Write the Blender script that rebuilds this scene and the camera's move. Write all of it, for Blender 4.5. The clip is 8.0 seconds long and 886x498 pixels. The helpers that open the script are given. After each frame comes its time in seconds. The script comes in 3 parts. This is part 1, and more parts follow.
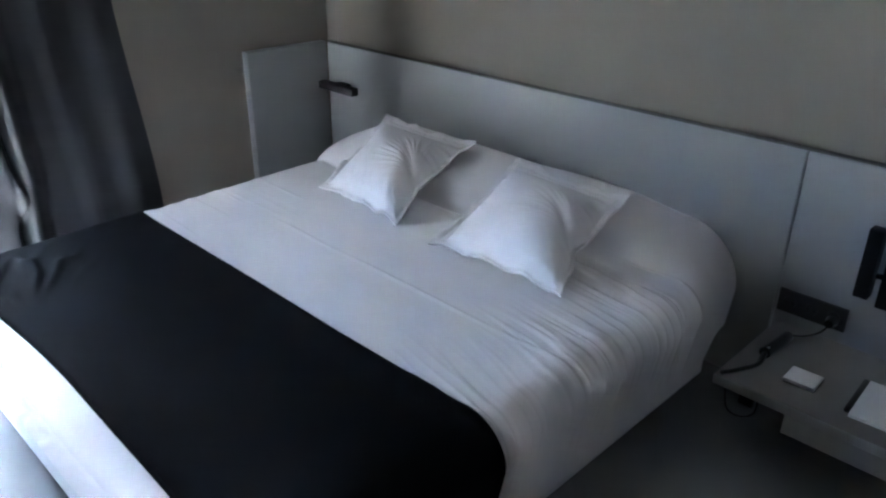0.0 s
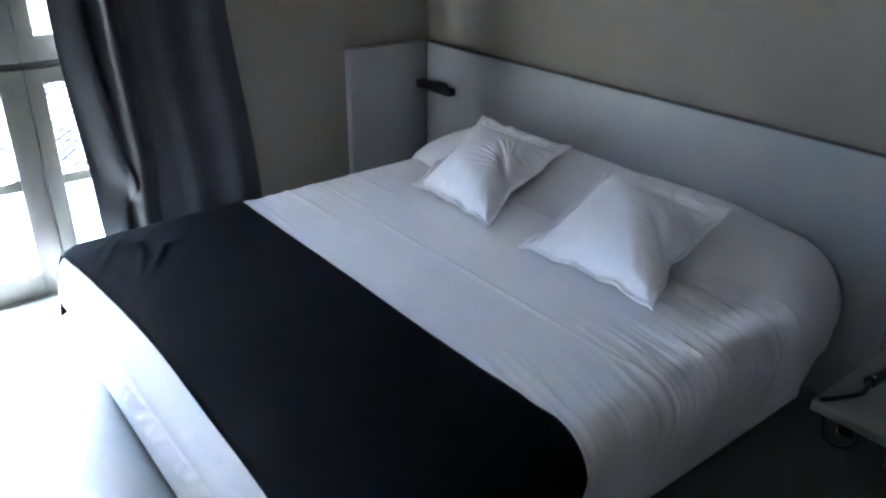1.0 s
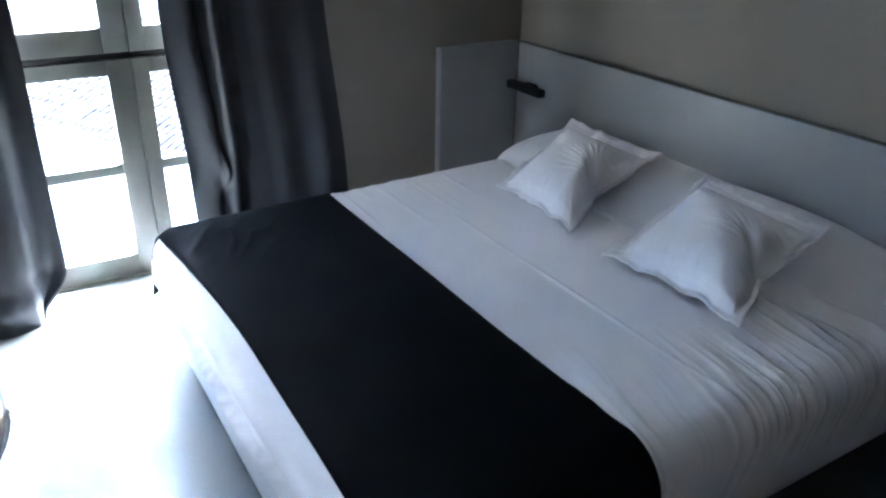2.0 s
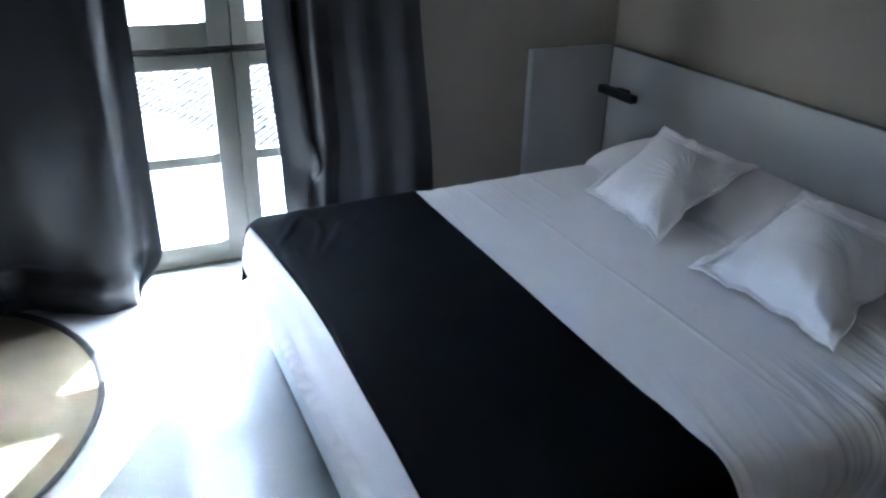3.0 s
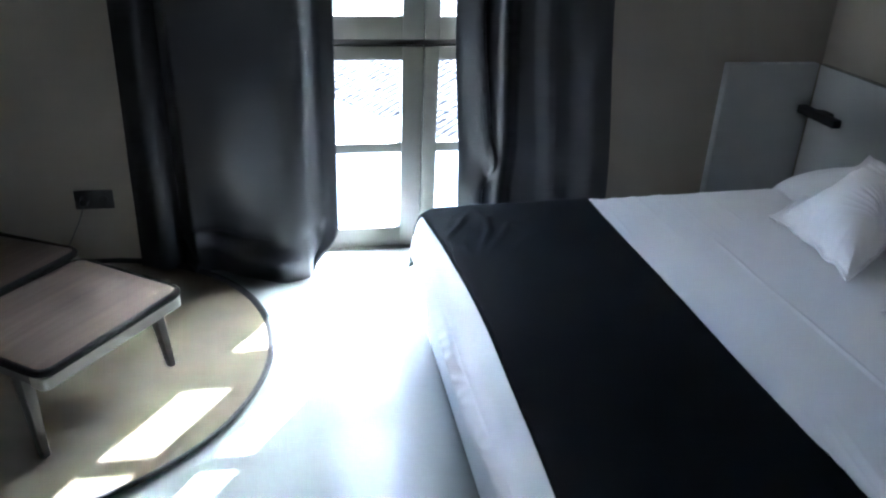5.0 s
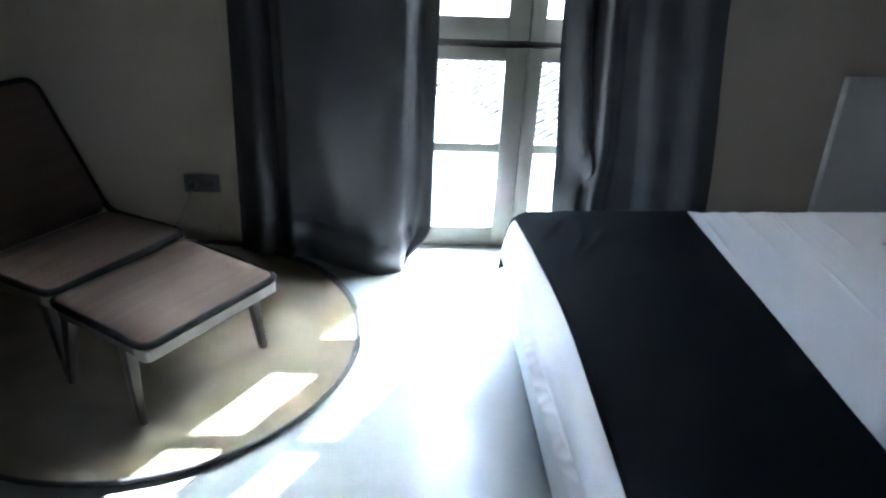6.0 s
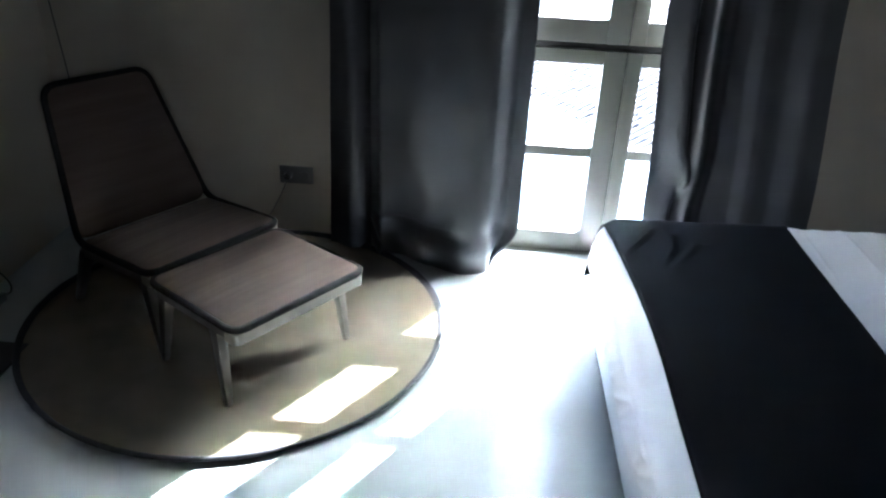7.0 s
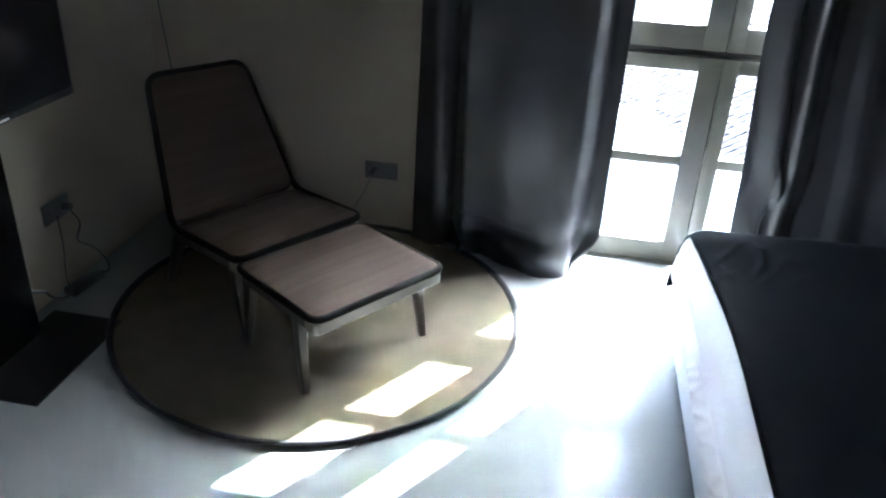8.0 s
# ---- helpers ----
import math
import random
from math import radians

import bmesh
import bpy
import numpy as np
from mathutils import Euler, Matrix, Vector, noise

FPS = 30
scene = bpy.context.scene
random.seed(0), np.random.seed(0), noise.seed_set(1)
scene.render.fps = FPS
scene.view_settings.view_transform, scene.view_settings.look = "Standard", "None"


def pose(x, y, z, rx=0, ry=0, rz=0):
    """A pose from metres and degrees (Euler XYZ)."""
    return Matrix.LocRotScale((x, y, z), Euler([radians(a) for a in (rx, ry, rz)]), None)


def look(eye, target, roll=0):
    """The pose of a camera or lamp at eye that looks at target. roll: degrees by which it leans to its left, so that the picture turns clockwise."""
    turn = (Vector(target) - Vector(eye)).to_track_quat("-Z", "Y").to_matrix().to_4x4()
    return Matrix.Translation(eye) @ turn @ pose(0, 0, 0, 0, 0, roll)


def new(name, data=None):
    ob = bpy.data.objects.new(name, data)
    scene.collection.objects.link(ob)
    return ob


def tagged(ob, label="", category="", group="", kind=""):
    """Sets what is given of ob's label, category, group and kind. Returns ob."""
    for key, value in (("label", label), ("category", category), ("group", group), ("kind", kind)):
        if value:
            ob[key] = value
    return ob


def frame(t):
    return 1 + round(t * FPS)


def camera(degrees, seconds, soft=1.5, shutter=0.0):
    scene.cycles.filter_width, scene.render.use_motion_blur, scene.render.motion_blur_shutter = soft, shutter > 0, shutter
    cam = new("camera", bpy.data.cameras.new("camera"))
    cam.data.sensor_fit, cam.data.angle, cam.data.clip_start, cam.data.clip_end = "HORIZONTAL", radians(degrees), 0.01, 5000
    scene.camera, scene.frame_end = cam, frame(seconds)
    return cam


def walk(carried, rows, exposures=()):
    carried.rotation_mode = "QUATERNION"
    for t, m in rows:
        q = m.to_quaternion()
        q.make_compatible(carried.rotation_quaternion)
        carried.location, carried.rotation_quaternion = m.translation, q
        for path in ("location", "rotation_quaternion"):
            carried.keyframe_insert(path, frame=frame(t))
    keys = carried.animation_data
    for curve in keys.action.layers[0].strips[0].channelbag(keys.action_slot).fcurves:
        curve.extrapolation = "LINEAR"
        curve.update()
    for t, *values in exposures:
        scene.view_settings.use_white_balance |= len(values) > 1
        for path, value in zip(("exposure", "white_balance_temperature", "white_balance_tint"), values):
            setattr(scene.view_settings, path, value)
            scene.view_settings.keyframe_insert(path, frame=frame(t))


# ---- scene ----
cam = camera(59.9, 8.0, soft=2.3)
PATH = [
    (0, (3.153, -2.349, 1.563), (1.883, -1.065, 0.704), 0.6),
    (0.5, (3.149, -2.346, 1.562), (1.794, -1.151, 0.703), 0.6),
    (1, (3.138, -2.353, 1.564), (1.72, -1.235, 0.704), 0.7),
    (1.5, (3.133, -2.351, 1.564), (1.655, -1.316, 0.702), 0.9),
    (3, (3.123, -2.37, 1.571), (1.495, -1.6, 0.701), 1.5),
    (3.5, (3.122, -2.378, 1.567), (1.454, -1.698, 0.698), 1.8),
    (4, (3.121, -2.375, 1.567), (1.417, -1.795, 0.696), 2.1),
    (4.5, (3.122, -2.381, 1.568), (1.389, -1.9, 0.694), 2.2),
    (6, (3.12, -2.386, 1.588), (1.338, -2.245, 0.691), 2.9),
    (6.5, (3.117, -2.393, 1.583), (1.331, -2.363, 0.684), 3.0),
    (7, (3.116, -2.395, 1.591), (1.336, -2.47, 0.683), 3.0),
    (7.5, (3.116, -2.399, 1.592), (1.346, -2.579, 0.678), 3.2),
    (8, (3.12, -2.405, 1.593), (1.364, -2.678, 0.675), 3.1),
]
walk(cam, [(t, look(eye, target, roll)) for t, eye, target, roll in PATH], exposures=[(0.0, 5.80, 5200, 12), (1.5, 5.50, 5080, 10), (3.5, 5.17, 5050, 9), (4.5, 5.18, 5080, 8), (6.5, 5.36, 5230, 7), (8.0, 5.30, 5320, 8)])

# ---- world, sun ----
SUN_TRAVEL = Vector((0.985, -0.655, -1.0)).normalized()
world = bpy.data.worlds.new("sky")
scene.world = world
world.use_nodes = True
wn = world.node_tree
sky = wn.nodes.new("ShaderNodeTexSky")
sky.sky_type = "NISHITA"
sky.sun_disc = False
sky.sun_elevation = radians(40.6)
sky.sun_rotation = radians(-58.0)
wn.links.new(sky.outputs[0], wn.nodes["Background"].inputs[0])
wn.nodes["Background"].inputs[1].default_value = 0.135
sun = new("sun", bpy.data.lights.new("sun", "SUN"))
sun.data.energy = 5.0
sun.data.angle = radians(0.5)
sun.data.color = (1.0, 0.95, 0.86)
sun.matrix_world = Matrix.Translation((-6, 4, 8)) @ SUN_TRAVEL.to_track_quat("-Z", "Y").to_matrix().to_4x4()


# ---- materials ----
def material(name, colour, rough=0.6, metal=0.0, vary=0.1, scale=6.0, grain=120.0, bump=0.05, depth=0.002,
             sheen=0.0, rough_vary=0.08, spec=0.5, per_object=False):
    """A surface with a slow blotch, a fine grain and a relief of its own, in metres."""
    m = bpy.data.materials.new(name)
    m.use_nodes = True
    n, l = m.node_tree.nodes, m.node_tree.links
    b = n["Principled BSDF"]
    co = n.new("ShaderNodeTexCoord")
    blot = n.new("ShaderNodeTexNoise")
    blot.inputs["Scale"].default_value = scale
    blot.inputs["Detail"].default_value = 5
    fine = n.new("ShaderNodeTexNoise")
    fine.inputs["Scale"].default_value = grain
    fine.inputs["Detail"].default_value = 3
    for t in (blot, fine):
        l.new(co.outputs["Object"], t.inputs["Vector"])
    mix = n.new("ShaderNodeMixRGB")
    other = tuple(c * (1 - 2.2 * vary) for c in colour)
    mix.inputs[1].default_value = (*[min(1, c * (1 + vary * 0.6)) for c in colour], 1)
    mix.inputs[2].default_value = (*other, 1)
    add = n.new("ShaderNodeMath")
    add.operation = "MULTIPLY_ADD"
    l.new(fine.outputs["Fac"], add.inputs[0])
    add.inputs[1].default_value = 0.35
    sub = n.new("ShaderNodeMath")
    sub.operation = "MULTIPLY_ADD"
    l.new(blot.outputs["Fac"], sub.inputs[0])
    sub.inputs[1].default_value = 1.1
    sub.inputs[2].default_value = -0.25
    l.new(sub.outputs[0], add.inputs[2])
    ramp = n.new("ShaderNodeClamp")
    l.new(add.outputs[0], ramp.inputs[0])
    last = ramp.outputs[0]
    if per_object:
        info = n.new("ShaderNodeObjectInfo")
        ad = n.new("ShaderNodeMath")
        ad.operation = "MULTIPLY_ADD"
        l.new(info.outputs["Random"], ad.inputs[0])
        ad.inputs[1].default_value = 0.6
        l.new(last, ad.inputs[2])
        cl = n.new("ShaderNodeClamp")
        l.new(ad.outputs[0], cl.inputs[0])
        last = cl.outputs[0]
    l.new(last, mix.inputs[0])
    l.new(mix.outputs[0], b.inputs["Base Color"])
    ro = n.new("ShaderNodeMath")
    ro.operation = "MULTIPLY_ADD"
    l.new(blot.outputs["Fac"], ro.inputs[0])
    ro.inputs[1].default_value = rough_vary * 2
    ro.inputs[2].default_value = rough - rough_vary
    l.new(ro.outputs[0], b.inputs["Roughness"])
    b.inputs["Metallic"].default_value = metal
    b.inputs["Specular IOR Level"].default_value = spec
    if sheen:
        b.inputs["Sheen Weight"].default_value = sheen
        b.inputs["Sheen Roughness"].default_value = 0.4
    if bump:
        bp = n.new("ShaderNodeBump")
        bp.inputs["Strength"].default_value = bump
        bp.inputs["Distance"].default_value = depth
        l.new(fine.outputs["Fac"], bp.inputs["Height"])
        l.new(bp.outputs[0], b.inputs["Normal"])
    return m


def woven(m, size, strength):
    """Adds a crossed thread relief to a cloth."""
    n, l = m.node_tree.nodes, m.node_tree.links
    co = n.new("ShaderNodeTexCoord")
    waves = []
    for axis in ("X", "Y"):
        w = n.new("ShaderNodeTexWave")
        w.bands_direction = axis
        w.inputs["Scale"].default_value = size
        w.inputs["Distortion"].default_value = 1.5
        w.inputs["Detail"].default_value = 2
        l.new(co.outputs["Object"], w.inputs["Vector"])
        waves.append(w)
    ad = n.new("ShaderNodeMath")
    l.new(waves[0].outputs["Fac"], ad.inputs[0])
    l.new(waves[1].outputs["Fac"], ad.inputs[1])
    bp = n.new("ShaderNodeBump")
    bp.inputs["Strength"].default_value = strength
    bp.inputs["Distance"].default_value = 0.001
    l.new(ad.outputs[0], bp.inputs["Height"])
    old = n["Principled BSDF"].inputs["Normal"].links
    if old:
        l.new(old[0].from_socket, bp.inputs["Normal"])
    l.new(bp.outputs[0], n["Principled BSDF"].inputs["Normal"])
    return m


def glass_material():
    m = bpy.data.materials.new("window_glass")
    m.use_nodes = True
    b = m.node_tree.nodes["Principled BSDF"]
    b.inputs["Base Color"].default_value = (0.96, 0.98, 0.97, 1)
    b.inputs["Roughness"].default_value = 0.0
    b.inputs["IOR"].default_value = 1.45
    b.inputs["Transmission Weight"].default_value = 1.0
    return m


WALL = material("taupe_wall_paint", (0.272, 0.238, 0.186), 0.75, vary=0.05, scale=1.6, grain=260, bump=0.12, depth=0.001)
CEILING = material("ceiling_paint", (0.68, 0.67, 0.645), 0.85, vary=0.03, scale=1.5, grain=200, bump=0.08)
FLOOR = material("polished_microcement", (0.228, 0.236, 0.235), 0.16, vary=0.06, scale=1.3, grain=70, bump=0.02, depth=0.001, rough_vary=0.04, spec=0.32)
EDGEBAND = material("glossy_grey_edge_band", (0.16, 0.155, 0.14), 0.10, vary=0.04, scale=3, grain=300, bump=0.02, rough_vary=0.02)
PANEL = material("grey_satin_laminate", (0.37, 0.37, 0.355), 0.31, vary=0.03, scale=2.0, grain=300, bump=0.02, rough_vary=0.03)
SHEET = woven(material("white_cotton", (0.91, 0.885, 0.915), 0.62, vary=0.02, scale=3.0, grain=500, bump=0.05, sheen=0.25, spec=0.4), 260, 0.04)
BASECLOTH = woven(material("pale_base_fabric", (0.86, 0.855, 0.89), 0.85, vary=0.04, scale=4, grain=400, bump=0.1, spec=0.2), 200, 0.1)
BLACKCLOTH = woven(material("black_runner_cloth", (0.0042, 0.0044, 0.0062), 0.88, vary=0.15, scale=4, grain=400, bump=0.1, spec=0.05), 220, 0.08)
CURTAIN = woven(material("slate_satin_curtain", (0.023, 0.024, 0.0275), 0.45, vary=0.08, scale=3, grain=350, bump=0.05, sheen=0.03, spec=0.5, rough_vary=0.04), 240, 0.06)
FRAME = material("olive_grey_window_paint", (0.130, 0.126, 0.102), 0.42, vary=0.07, scale=5, grain=150, bump=0.05, rough_vary=0.06)
GASKET = material("dark_gasket", (0.06, 0.058, 0.05), 0.6, vary=0.1)
GLASS = glass_material()
PILE = material("khaki_wool_pile", (0.094, 0.078, 0.052), 0.95, vary=0.26, scale=6.5, grain=260, bump=0.5, depth=0.003, sheen=0.2, spec=0.1)
BINDING = material("black_rug_binding", (0.018, 0.018, 0.02), 0.85, vary=0.2, scale=20, grain=300, bump=0.5, depth=0.002, spec=0.2)
UPHOLSTERY = woven(material("taupe_upholstery", (0.058, 0.040, 0.030), 0.85, vary=0.2, scale=9, grain=260, bump=0.25, depth=0.001, spec=0.2), 150, 0.15)
stripe = UPHOLSTERY.node_tree
for t in [q for q in stripe.nodes if q.type == "TEX_NOISE" and q.inputs["Scale"].default_value < 50]:
    mp = stripe.nodes.new("ShaderNodeMapping")
    mp.inputs["Scale"].default_value = (0.25, 4.5, 4.5)
    stripe.links.new(t.inputs["Vector"].links[0].from_socket, mp.inputs["Vector"])
    stripe.links.new(mp.outputs[0], t.inputs["Vector"])
PIPING = material("dark_piping", (0.0055, 0.005, 0.005), 0.9, vary=0.1, grain=200, spec=0.12)
# one oak in three tones: dark also for shaded sides, paler for lit fronts
LEGWOOD = material("smoked_shaded_oak", (0.036, 0.030, 0.025), 0.5, vary=0.16, scale=14, grain=160, bump=0.1)
STOOLWOOD = material("lit_oak_leg", (0.060, 0.053, 0.044), 0.35, vary=0.16, scale=14, grain=160, bump=0.1)
LIT_RAILWOOD = material("lit_oak_rail", (0.17, 0.152, 0.120), 0.45, vary=0.12, scale=14, grain=160, bump=0.1)
BLACKPLASTIC = material("black_plastic", (0.012, 0.012, 0.013), 0.35, vary=0.1, grain=300, bump=0.03)
BLACKMETAL = material("black_powder_coat", (0.008, 0.008, 0.009), 0.62, vary=0.1, grain=300, bump=0.08, spec=0.25)
SCREEN = material("dark_screen_glass", (0.006, 0.006, 0.008), 0.26, vary=0.02, bump=0, rough_vary=0.01)
PLATE = material("anthracite_socket_plate", (0.06, 0.062, 0.06), 0.42, vary=0.06, grain=300, bump=0.03)
VENEER = material("taupe_veneer", (0.29, 0.27, 0.248), 0.45, vary=0.07, scale=5, grain=200, bump=0.05)
PAPER = material("white_paper", (0.78, 0.77, 0.80), 0.8, vary=0.02, grain=300, bump=0.03)
CHROME = material("brushed_steel", (0.6, 0.6, 0.6), 0.3, metal=1.0, vary=0.05, grain=300, bump=0.03)
TILE = material("weathered_clay_tile", (0.13, 0.098, 0.08), 0.85, vary=0.25, scale=6, grain=60, bump=0.4, depth=0.003, per_object=True)
# near-black: the shadow in the channels between tiles, put into the colour
CHANNEL_SHADE = material("roof_channel_shade", (0.014, 0.012, 0.011), 0.9, vary=0.2, scale=4, grain=60, bump=0.3)
PLASTER = material("white_lime_plaster", (0.78, 0.76, 0.72), 0.9, vary=0.05, scale=1.2, grain=50, bump=0.3, depth=0.003)
PAVING = material("pale_paving", (0.55, 0.53, 0.49), 0.85, vary=0.08, scale=0.8, grain=20, bump=0.3, depth=0.003)


# ---- mesh helpers ----
def finish(name, bm, mat, smooth=None):
    bmesh.ops.recalc_face_normals(bm, faces=bm.faces)
    me = bpy.data.meshes.new(name)
    bm.to_mesh(me)
    bm.free()
    me.materials.append(mat)
    if smooth is not None:
        for p in me.polygons:
            p.use_smooth = True
        if smooth < 179:
            me.set_sharp_from_angle(angle=radians(smooth))
    return me


def part(name, bm, mat, parent=None, label="", smooth=35):
    ob = new(name, finish(name, bm, mat, smooth))
    ob.parent = parent
    if label:
        tagged(ob, label)
    return ob


def thing(name, label, category, place=(0, 0, 0), turn=0.0, group="", kind=""):
    ob = new(name)
    ob.matrix_basis = pose(*place, 0, 0, turn)
    return tagged(ob, label, category, group, kind)


def solid(bm, lo, hi, bevel=0.0, segments=2):
    """An axis-aligned block with rounded edges."""
    made = bmesh.ops.create_cube(bm, size=1.0)["verts"]
    for v in made:
        v.co = Vector([lo[i] + (v.co[i] + 0.5) * (hi[i] - lo[i]) for i in range(3)])
    if bevel:
        edges = list({e for v in made for e in v.link_edges})
        bmesh.ops.bevel(bm, geom=edges, offset=bevel, segments=segments, profile=0.5, affect="EDGES")
    return bm


def block(lo, hi, bevel=0.0, segments=2):
    return solid(bmesh.new(), lo, hi, bevel, segments)


def blocks(*rows):
    bm = bmesh.new()
    for r in rows:
        solid(bm, *r)
    return bm


def tube(points, radius, sides=8, closed=False, flat=1.0):
    """A round cord through the points."""
    bm = bmesh.new()
    pts = [Vector(p) for p in points]
    n = len(pts)
    rings = []
    side = None
    for i, p in enumerate(pts):
        a = pts[(i - 1) % n] if closed or i else p
        b = pts[(i + 1) % n] if closed or i < n - 1 else p
        d = (b - a).normalized()
        if side is None:
            side = d.orthogonal().normalized()
        side = (side - d * side.dot(d)).normalized()
        up = d.cross(side)
        rings.append([bm.verts.new(p + side * math.cos(k * math.tau / sides) * radius + up * math.sin(k * math.tau / sides) * radius * flat) for k in range(sides)])
    for i in range(n if closed else n - 1):
        r, s = rings[i], rings[(i + 1) % n]
        shift = 0
        if closed and i == n - 1:
            shift = min(range(sides), key=lambda q: sum((r[k].co - s[(k + q) % sides].co).length for k in range(sides)))
        for k in range(sides):
            bm.faces.new((r[k], r[(k + 1) % sides], s[(k + 1 + shift) % sides], s[(k + shift) % sides]))
    if not closed:
        bm.faces.new(rings[0][::-1])
        bm.faces.new(rings[-1])
    return bm


def rounded(points, radius, steps=6, closed=True):
    """A polygon in space with its corners rounded."""
    pts = [Vector(p) for p in points]
    n = len(pts)
    out = []
    for i, p in enumerate(pts):
        if not closed and i in (0, n - 1):
            out.append(p)
            continue
        a, b = pts[i - 1], pts[(i + 1) % n]
        r = min(radius, (a - p).length * 0.45, (b - p).length * 0.45)
        s, e = p + (a - p).normalized() * r, p + (b - p).normalized() * r
        for k in range(steps + 1):
            t = k / steps
            out.append(s * (1 - t) ** 2 + p * 2 * t * (1 - t) + e * t * t)
    return out


def smooth_line(points, steps=8):
    """A Catmull-Rom line through the points."""
    p = [Vector(q) for q in points]
    p = [p[0] * 2 - p[1]] + p + [p[-1] * 2 - p[-2]]
    out = []
    for i in range(1, len(p) - 2):
        for k in range(steps):
            t = k / steps
            a, b, c, d = p[i - 1], p[i], p[i + 1], p[i + 2]
            out.append(0.5 * (2 * b + (c - a) * t + (2 * a - 5 * b + 4 * c - d) * t * t + (3 * b - a - 3 * c + d) * t ** 3))
    return out + [p[-2]]


def prism(outline, lo, hi, bevel=0.0):
    """An outline in plan, raised from lo to hi."""
    bm = bmesh.new()
    base = [bm.verts.new((q[0], q[1], lo)) for q in outline]
    f = bm.faces.new(base)
    top = bmesh.ops.extrude_face_region(bm, geom=[f])["geom"]
    tv = [v for v in top if isinstance(v, bmesh.types.BMVert)]
    for v in tv:
        v.co.z = hi
    if bevel:
        edges = [e for e in bm.edges if all(v in tv for v in e.verts)]
        bmesh.ops.bevel(bm, geom=edges, offset=bevel, segments=3, profile=0.5, affect="EDGES")
    return bm


def sheet(fn, nu, nv):
    """A surface from fn(u, v) with u and v from 0 to 1."""
    bm = bmesh.new()
    g = [[bm.verts.new(fn(i / nu, j / nv)) for j in range(nv + 1)] for i in range(nu + 1)]
    for i in range(nu):
        for j in range(nv):
            bm.faces.new((g[i][j], g[i + 1][j], g[i + 1][j + 1], g[i][j + 1]))
    return bm


def leg(bm, foot, top, r_foot, r_top):
    """A square tapered leg."""
    rings = []
    for p, r in ((foot, r_foot), (top, r_top)):
        rings.append([bm.verts.new((p[0] + sx * r, p[1] + sy * r, p[2])) for sx, sy in ((-1, -1), (1, -1), (1, 1), (-1, 1))])
    for k in range(4):
        bm.faces.new((rings[0][k], rings[0][(k + 1) % 4], rings[1][(k + 1) % 4], rings[1][k]))
    bm.faces.new(rings[0][::-1])
    bm.faces.new(rings[1])
    bmesh.ops.bevel(bm, geom=list(bm.edges), offset=min(r_foot, r_top) * 0.25, segments=2, profile=0.5, affect="EDGES")
    return bm


def noise_at(x, y, z=0.0):
    return noise.noise(Vector((x, y, z)))


def ease(a, b, v):
    t = min(1.0, max(0.0, (v - a) / (b - a)))
    return t * t * (3 - 2 * t)


# ---- the room ----
X_W, X_E, Y_N, Y_S, TOP = -0.045, 4.35, 0.042, -4.25, 2.85
WIN_A, WIN_B, WIN_TOP = -2.43, -1.21, 2.29
T = 0.30
LOWEST = -9.5


def structure(name, bm, mat, label, smooth=None):
    return tagged(part(name, bm, mat, smooth=smooth), label, name.split("_")[0], kind="structure")


structure("floor", block((X_W - 0.005, Y_S, -0.12), (X_E, Y_N, 0.0)), FLOOR, "pale grey polished microcement floor, glossy near the window")
structure("ceiling", block((X_W - T, Y_S - T, TOP), (X_E + T, Y_N + T, TOP + 0.15)), CEILING, "plain off-white painted ceiling")
structure("wall_north", block((X_W, Y_N, LOWEST), (X_E + T, Y_N + T, TOP)), WALL, "taupe painted wall behind the grey headboard")
structure("wall_south", block((X_W, Y_S - T, LOWEST), (X_E + T, Y_S, TOP)), WALL, "taupe painted wall behind the television")
structure("wall_east", block((X_E, Y_S, LOWEST), (X_E + T, Y_N, TOP)), WALL, "plain taupe painted wall closing the room")
structure("wall_west", blocks(((X_W - T, Y_S - T, LOWEST), (X_W, WIN_A, TOP)), ((X_W - T, WIN_B, LOWEST), (X_W, Y_N + T, TOP)),
          ((X_W - T, WIN_A, WIN_TOP), (X_W, WIN_B, TOP)), ((X_W - T, WIN_A, LOWEST), (X_W - 0.005, WIN_B, -0.02))), WALL,
          "taupe painted wall with a tall french window")
structure("threshold", block((X_W - T, WIN_A, -0.02), (X_W - 0.006, WIN_B, 0.006)), FRAME, "olive grey painted threshold of the window")


# ---- french window ----
XI, XO = -0.057, -0.107
MEET = -1.822


def leaf(parent, y0, y1, z0, z1, cols, rows):
    """One casement: frame with its glazing bars, and a pane behind each opening."""
    ys = [y0] + [v for c in cols for v in c] + [y1]
    zs = [z0] + [v for r in rows for v in r] + [z1]
    fr = bmesh.new()
    for i in range(0, len(ys), 2):
        solid(fr, (XO, ys[i], z0), (XI, ys[i + 1], z1), 0.004)
    for i in range(0, len(zs), 2):
        for a, b in cols:
            d = 0.0 if i in (0, len(zs) - 2) else 0.006
            solid(fr, (XO + d, a - 0.003, zs[i]), (XI - d - 0.002, b + 0.003, zs[i + 1]), 0.004)
    f = part("casement_frame", fr, FRAME, parent)
    for a, b in cols:
        for c, d in rows:
            p = part("pane", block((XO + 0.018, a - 0.006, c - 0.006), (XO + 0.022, b + 0.006, d + 0.006)), GLASS, f)
            p.visible_shadow = False
    return f


